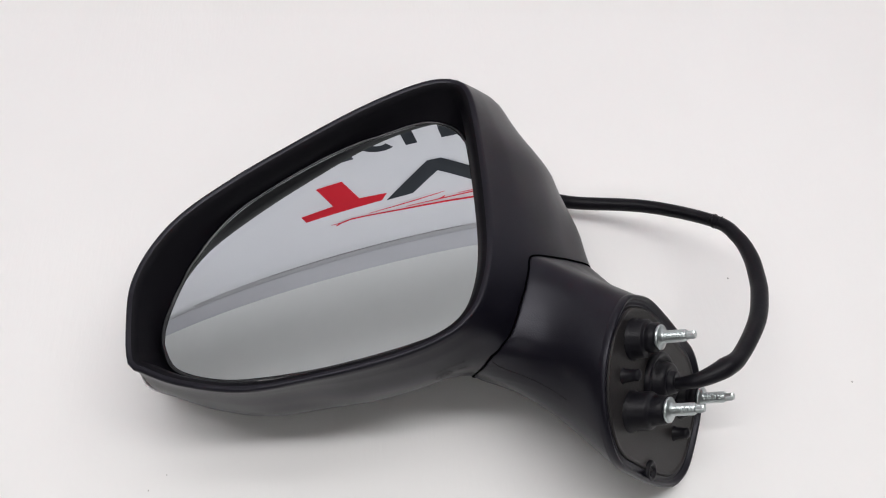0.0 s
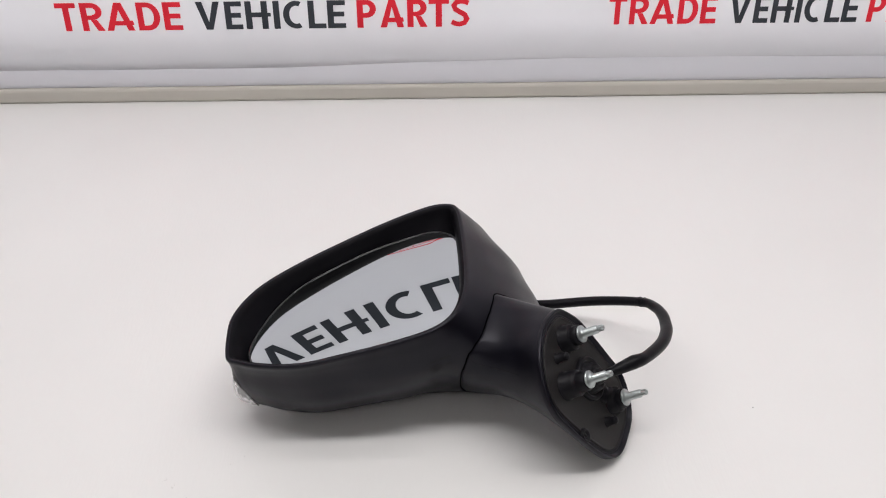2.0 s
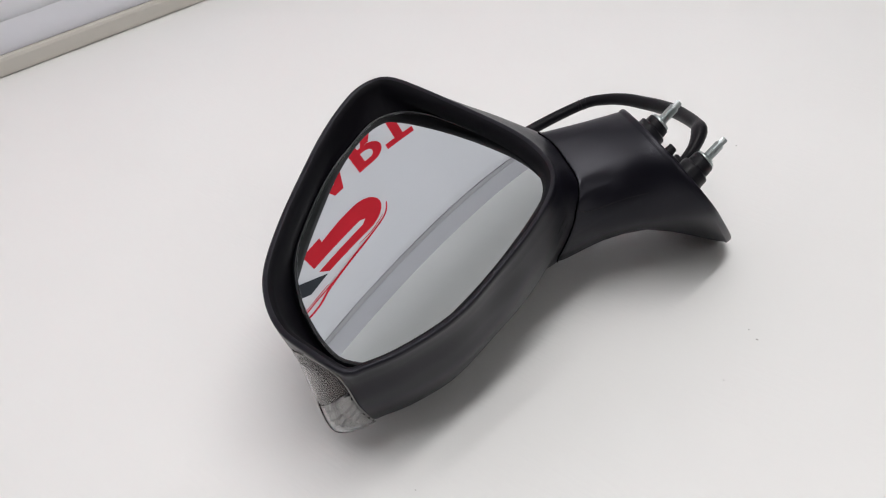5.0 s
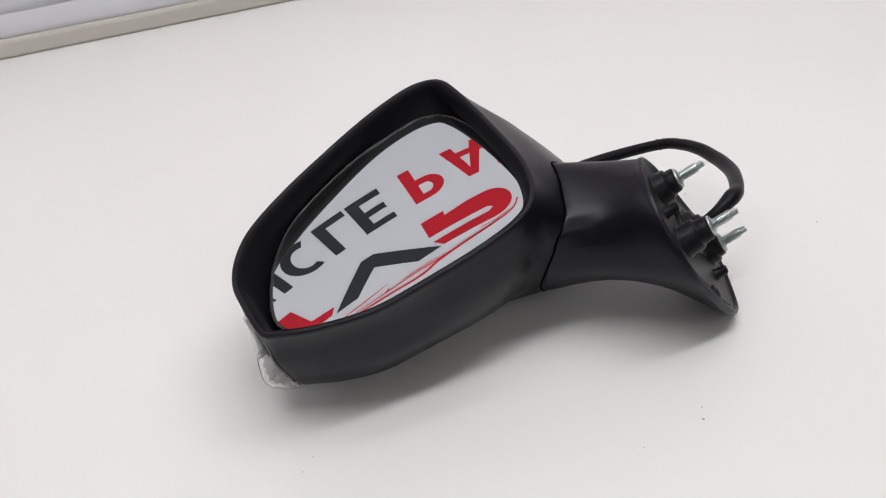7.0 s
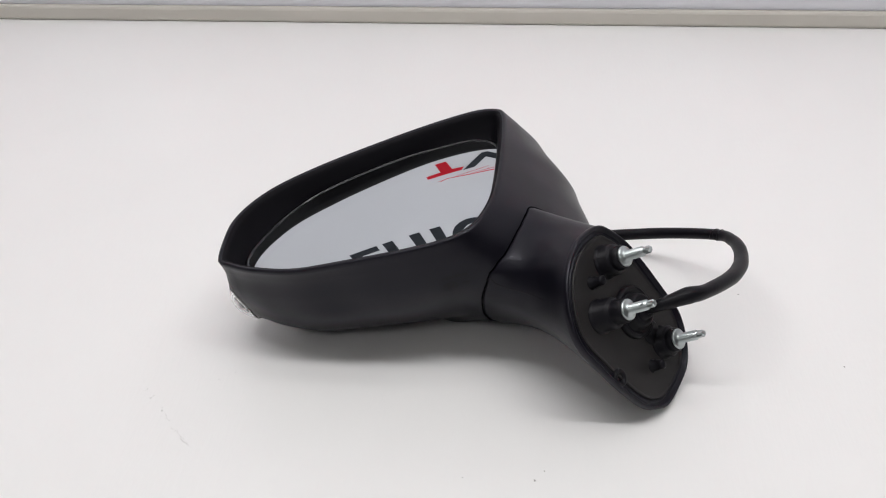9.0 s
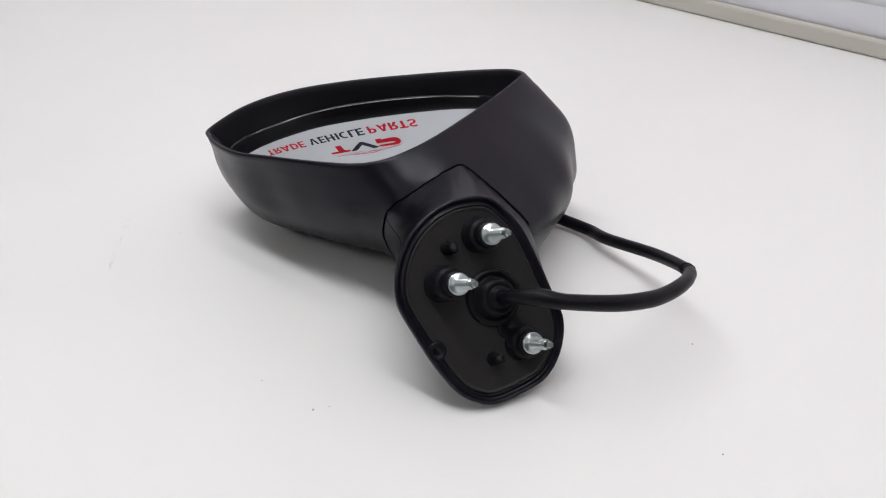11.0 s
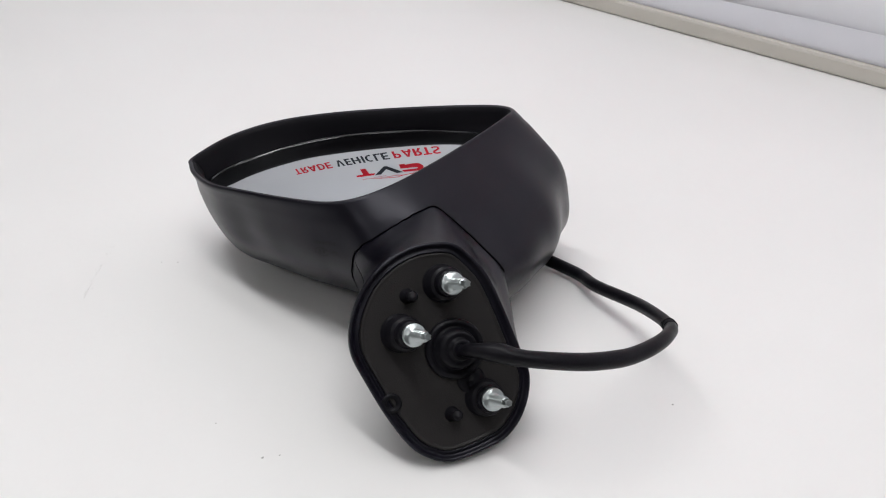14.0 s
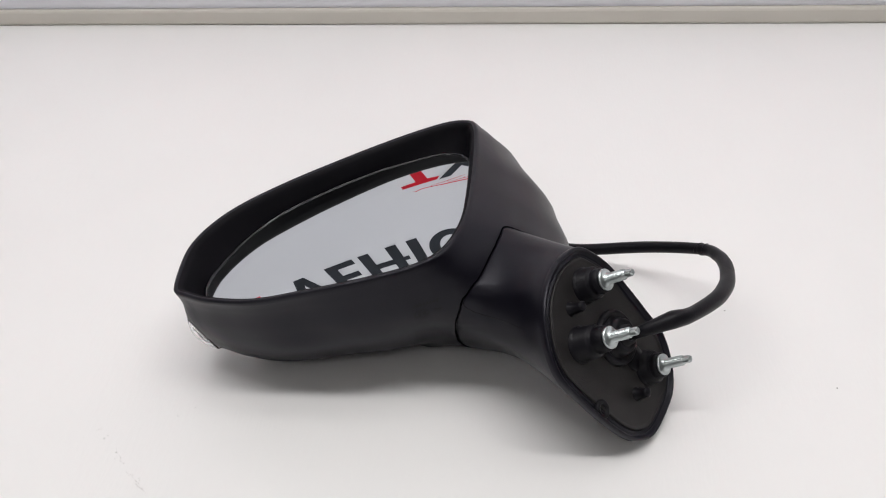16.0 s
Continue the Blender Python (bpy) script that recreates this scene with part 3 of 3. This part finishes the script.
def curve_at(points, t):
    """A smooth point on a line of control points in mm, t from 0 to 1."""
    n = len(points) - 1
    j = min(n - 1, int(t * n))
    f = t * n - j
    a, b, d, e = (Vector(points[max(0, min(n, j + k))]) for k in (-1, 0, 1, 2))
    return 0.5 * ((2 * b) + (d - a) * f + (2 * a - 5 * b + 4 * d - e) * f * f + (3 * b - a - 3 * d + e) * f ** 3) * mm


def lens_patch(t0, t1, inset, rows, cols, facet=0.0, bulge=0.0):
    """A stretch of the lamp's window between its front, outer and back edges; bulge swells it outwards."""
    middle, grid = Vector((-0.235, -0.69, 0.045)), []
    for r in range(rows + 1):
        k = r / rows
        t = t0 + (t1 - t0) * k
        f, o, b = curve_at(FRONT, t), curve_at(OUTER, t), curve_at(BACK, t)
        ctrl = o * 2 - (f + b) / 2
        row = []
        for c in range(cols + 1):
            u = c / cols
            q = f * (1 - u) ** 2 + ctrl * 2 * u * (1 - u) + b * u * u
            inward = (middle - q).normalized()
            near, normal = tree.find_nearest(q)[:2]
            out = normal if normal.dot(inward) < 0 else -normal
            clear = (0.0003 + 0.0011 * min(1.0, t / 0.35)) * (0.2 + 0.8 * min(1.0, u / 0.25))
            if (q - near).dot(out) < clear or t < 0.12:
                q = near + out * clear
            swollen = bulge * math.sqrt(max(0.0, math.sin(math.pi * k))) * (4 * u * (1 - u)) ** 0.7
            row.append(q + inward * ((inset + facet * (r % 2 + c % 2)) * (clear / 0.0014) - swollen))
        grid.append(row)
    return skin(grid, closed=False)


def sheet(bm, thick):
    bmesh.ops.recalc_face_normals(bm, faces=bm.faces)
    bmesh.ops.solidify(bm, geom=bm.faces[:], thickness=thick)
    return bm


def ipart(name, bm, mat, label, smooth=True):
    ob = part(name, bm, mat, indicator, label, smooth)
    ob.matrix_parent_inverse = Matrix.Identity(4)
    return ob


indicator = mpart("indicator", sheet(lens_patch(0.02, 0.56, 0.0000, 34, 24, 0.0012), 0.0004), M_CHROME, "silvery dimpled reflector of the indicator", smooth=False)
ipart("lower_reflector", sheet(lens_patch(0.50, 1.0, 0.0018, 16, 12, 0.0014, 0.0004), 0.0004), M_FROST, "silvery reflector with large facets", smooth=False)
ipart("lens", sheet(lens_patch(0.02, 0.56, -0.0008, 30, 24), 0.0010), M_LENS, "clear plastic indicator lens")
ipart("lower_lens", sheet(lens_patch(0.50, 1.0, 0.0004, 30, 24, 0.0, 0.0016), 0.0012), M_LENS, "clear bulging lower lens")
ipart("lens_rim", bead([curve_at(FRONT, k / 36) for k in range(33)], 0.0004, False), M_FROST, "pale edge of the lens")
step_edge = []
for k in range(13):
    t = 0.53 + 0.40 * k / 12
    q = curve_at(OUTER, t)
    step_edge.append(q + (q - Vector((-0.235, -0.69, 0.045))).normalized() * 0.0010 * math.sqrt(math.sin(math.pi * (t - 0.50) / 0.50)))
ipart("lens_edge", bead(step_edge, 0.0005, False), M_BLACK_BEAD, "dark edge of the lower lens")

# moulded mark on the front of the housing: a ring and rows of small strokes
def on_shell(o, w):
    hit = tree.ray_cast(o, w, 0.2)
    return hit[0], hit[1]


mk, mn = on_shell(Vector((-0.1106, -0.80, 0.0680)), Vector((0, 1, 0)))
if mn.y > 0:
    mn = -mn
mu = (Vector((1, 0, 0)) - mn * mn.x).normalized()
mv = mu.cross(mn) if mu.cross(mn).z > 0 else mn.cross(mu)
bm = bmesh.new()


def mark_point(x, y):
    hit = tree.ray_cast(mk + mu * x + mv * y + mn * 0.02, -mn, 0.06)
    return bm.verts.new(hit[0] + mn * 0.00022)


def bar(x, y, w, h):
    bm.faces.new([mark_point(x + a * w, y + b * h) for a, b in ((-0.5, -0.5), (0.5, -0.5), (0.5, 0.5), (-0.5, 0.5))])


for k in range(24):
    a0, a1 = 2 * math.pi * k / 24, 2 * math.pi * (k + 1) / 24
    bm.faces.new([mark_point(0.0050 * r * math.cos(a), 0.0036 * r * math.sin(a)) for a, r in ((a0, 1.0), (a1, 1.0), (a1, 0.80), (a0, 0.80))])
for x, y, w, h in ((-0.0018, 0, 0.0009, 0.0036), (-0.0008, 0.0014, 0.0014, 0.0007), (-0.0008, 0, 0.0014, 0.0007), (-0.0008, -0.0014, 0.0014, 0.0007), (0.0018, 0.0004, 0.0018, 0.0026)):
    bar(x, y, w, h)
for k in range(8):
    bar(-0.0042 + 0.0021 * k, 0.0068 + 0.0002 * k, 0.0013, 0.0021 if k % 3 else 0.0014)
for x, y, w in ((0.0102, 0.0020, 0.0046), (0.0088, 0.0004, 0.0010), (0.0105, 0.0004, 0.0010), (0.0121, 0.0004, 0.0010)):
    bar(x, y, w, 0.0010)
mpart("moulded_mark", bm, M_MARK, "small moulded approval mark", smooth=False)

# base plate with its rim, panel, bosses, pegs and studs
rim = []
for o, w in ((0, -0.003), (0.15, -0.0010), (0.0, 0.0008), (-0.8, 0.0017), (-2.0, 0.0014), (-2.7, -0.0004), (-3.6, -0.0012), (-4.6, -0.0010), (-5.2, -0.0002), (-6.1, -0.0004), (-6.6, -0.004)):
    rim.append([PLATE.at(p, w) for p in offset_loop(plate, o * mm)])
mpart("gasket", skin(rim), M_SHELL, "black rubber sealing rim of the base plate")
panel = []
for o, w in ((-6.2, -0.004), (-6.4, 0.0004), (-6.9, 0.0009), (-7.6, 0.0009), (-8.3, 0.0004), (-9.0, 0.0003)):
    panel.append([PLATE.at(p, w - 0.0004) for p in offset_loop(plate, o * mm)])
mpart("base_plate", skin(panel, False, True), M_PLATE, "dark grey base plate with studs")
mpart("notch", lathe(PLATE, (0.0056, -0.0166), ((0.0, -0.002), (0.0058, -0.002), (0.0058, 0.0010), (0.0050, 0.0017), (0.0040, 0.0017), (0.0030, 0.0012), (0.0024, -0.0008), (0.0, -0.0010)), 24), M_RUBBER, "small rubber lug with a hole")
LEAN = Vector((0.178, 0.107))


def leaning(at, profile, sides=24, star=0.0):
    """A turned piece on the base plate that leans with the studs; star gives it flutes."""
    rings = []
    for r, h in profile:
        ring = []
        for k in range(sides):
            g = 2 * math.pi * k / sides
            rr = r * (1 - star * (k % 2))
            ring.append(PLATE.at((at[0] + LEAN.x * h + rr * math.cos(g), at[1] + LEAN.y * h + rr * math.sin(g)), h))
        rings.append(ring)
    return skin(rings, True, True)


for wx, wy, h in ((-0.0081, 0.0562, 0.0138), (-0.0102, 0.0197, 0.0189), (0.0498, 0.0177, 0.0110)):
    at = (wx - LEAN.x * h, wy - LEAN.y * h)
    mpart("boss", leaning(at, ((0.0112, -0.003), (0.0112, 0.0008), (0.0106, 0.0014), (0.0103, 0.0018), (0.0100, h * 0.50), (0.0094, h * 0.56), (0.0082, h * 0.58), (0.0078, h * 0.62), (0.0080, h * 0.66), (0.0077, h * 0.90), (0.0070, h - 0.0006), (0.002, h - 0.0006))), M_RUBBER, "stepped black boss")
    stud = mpart("stud", leaning(at, ((0.0, h - 0.001), (0.0062, h - 0.0008), (0.0066, h - 0.0003), (0.0066, h + 0.0006), (0.0058, h + 0.0011), (0.0042, h + 0.0012), (0.0038, h + 0.0018), (0.0029, h + 0.0022), (0.0029, h + 0.0128), (0.0024, h + 0.0136))), M_ZINC, "zinc-plated threaded stud with a washer")
    for k in range(12):
        z = h + 0.0028 + 0.00085 * k
        part("thread", leaning(at, ((0.0027, z - 0.0004), (0.0033, z - 0.00008), (0.0033, z + 0.00008), (0.0027, z + 0.0004)), 18), M_ZINC, stud).matrix_parent_inverse = Matrix.Identity(4)
    part("stud_tip", leaning(at, ((0.0022, h + 0.0130), (0.0024, h + 0.0138), (0.0024, h + 0.0168), (0.0019, h + 0.0176), (0.0, h + 0.0176)), 12, 0.22), M_ZINC, stud, smooth=False).matrix_parent_inverse = Matrix.Identity(4)
for px, py, hh in ((-0.0224, 0.0370, 0.0085), (0.0380, -0.0016, 0.0078)):
    mpart("locating_peg", leaning((px, py), ((0.0046, -0.003), (0.0044, 0.0), (0.0036, 0.0010), (0.0030, hh - 0.0018), (0.0032, hh - 0.0008), (0.0022, hh), (0.0, hh))), M_RUBBER, "short black locating peg")
gx, gy = 0.0174, 0.0289
mpart("grommet", leaning((gx, gy), ((0.0174, -0.003), (0.0174, 0.0012), (0.0169, 0.0024), (0.0156, 0.0030), (0.0142, 0.0025), (0.0132, 0.0012), (0.0122, 0.0014), (0.0116, 0.0044), (0.0106, 0.0070), (0.0092, 0.0077), (0.0076, 0.0072), (0.0064, 0.0070), (0.0060, 0.0100), (0.0052, 0.0108), (0.004, 0.0104)), 36), M_RUBBER, "round black rubber grommet")
mpart("web", leaning((0.0355, 0.0205), ((0.0085, -0.003), (0.0083, 0.0006), (0.0070, 0.0015), (0.0040, 0.0018), (0.0, 0.0018))), M_RUBBER)
g0 = PLATE.at((gx, gy), 0.003)
cable_pts = [g0, (0.0171, -0.7399, 0.0625), (0.0265, -0.7408, 0.0680), (0.0400, -0.7360, 0.0712), (0.0520, -0.7270, 0.0690), (0.0705, -0.7017, 0.0629), (0.0800, -0.6800, 0.0580), (0.0835, -0.6650, 0.0552), (0.0850, -0.6480, 0.0528), (0.0828, -0.6300, 0.0490), (0.0741, -0.6126, 0.0431), (0.0392, -0.5872, 0.0276), (-0.0064, -0.5718, 0.0140), (-0.0300, -0.5600, 0.0075), (-0.0654, -0.5600, 0.0070)]
mpart("cable", sweep(cable_pts, [mm * r for r in (3.2, 3.3, 4.2, 5.6, 4.7, 5.1, 5.2, 5.0, 4.8, 4.4, 4.1, 4.4, 4.5, 4.6, 4.6)], 16), M_RUBBER, "thick black sheathed cable in a loop")
# crumpled tape where the cable bends
for off, lean, size in ((-0.0036, 0.25, 0.0043), (-0.0004, -0.2, 0.0044), (0.0030, 0.35, 0.0042)):
    t = Vector((-0.0436, 0.0428, -0.0214)).normalized()
    mid = Vector((0.0741, -0.6126, 0.0431)) + t * off
    t = (t + Vector((0, 0, lean))).normalized()
    side = t.orthogonal().normalized()
    other = t.cross(side)
    ringline = [mid + (side * math.cos(g) + other * math.sin(g)) * size for g in (2 * math.pi * j / 20 for j in range(20))]
    mpart("tape_fold", bead(ringline, 0.0004), M_RUBBER, "fold in the cable's tape wrapping")

# ---- dust on the table ----
bm = bmesh.new()
rng = random.Random(4)
spots = [(0.1527, -0.7083, 0.0011), (0.0934, -0.6277, 0.0010), (-0.0494, -0.8336, 0.0011), (-0.0440, -0.8256, 0.0007), (-0.0921, -0.8359, 0.0005), (-0.2612, -0.7543, 0.0005), (-0.2700, -0.7630, 0.0006)]
for k in range(46):
    f = rng.choice((rng.uniform(0.0, 0.22), rng.uniform(0.42, 0.62), rng.uniform(0.72, 1.0), rng.uniform(0.82, 1.0)))
    spots.append((-0.3204 + 0.052 * f + rng.gauss(0, 0.0012), -0.7743 - 0.0525 * f + rng.gauss(0, 0.0012), rng.uniform(0.0002, 0.0005)))
for sx, sy, r in spots:
    n = 6
    ring = [bm.verts.new((sx + r * rng.uniform(0.5, 1.1) * math.cos(2 * math.pi * k / n), sy + r * rng.uniform(0.5, 1.1) * math.sin(2 * math.pi * k / n), 0.0002)) for k in range(n)]
    peak = bm.verts.new((sx, sy, 0.0002 + r * 0.5))
    for k in range(n):
        bm.faces.new((ring[k], ring[(k + 1) % n], peak))
tagged(part("dust", bm, M_DUST, smooth=False), "grey dust specks and a faint streak on the white table", "dust", kind="stuff")
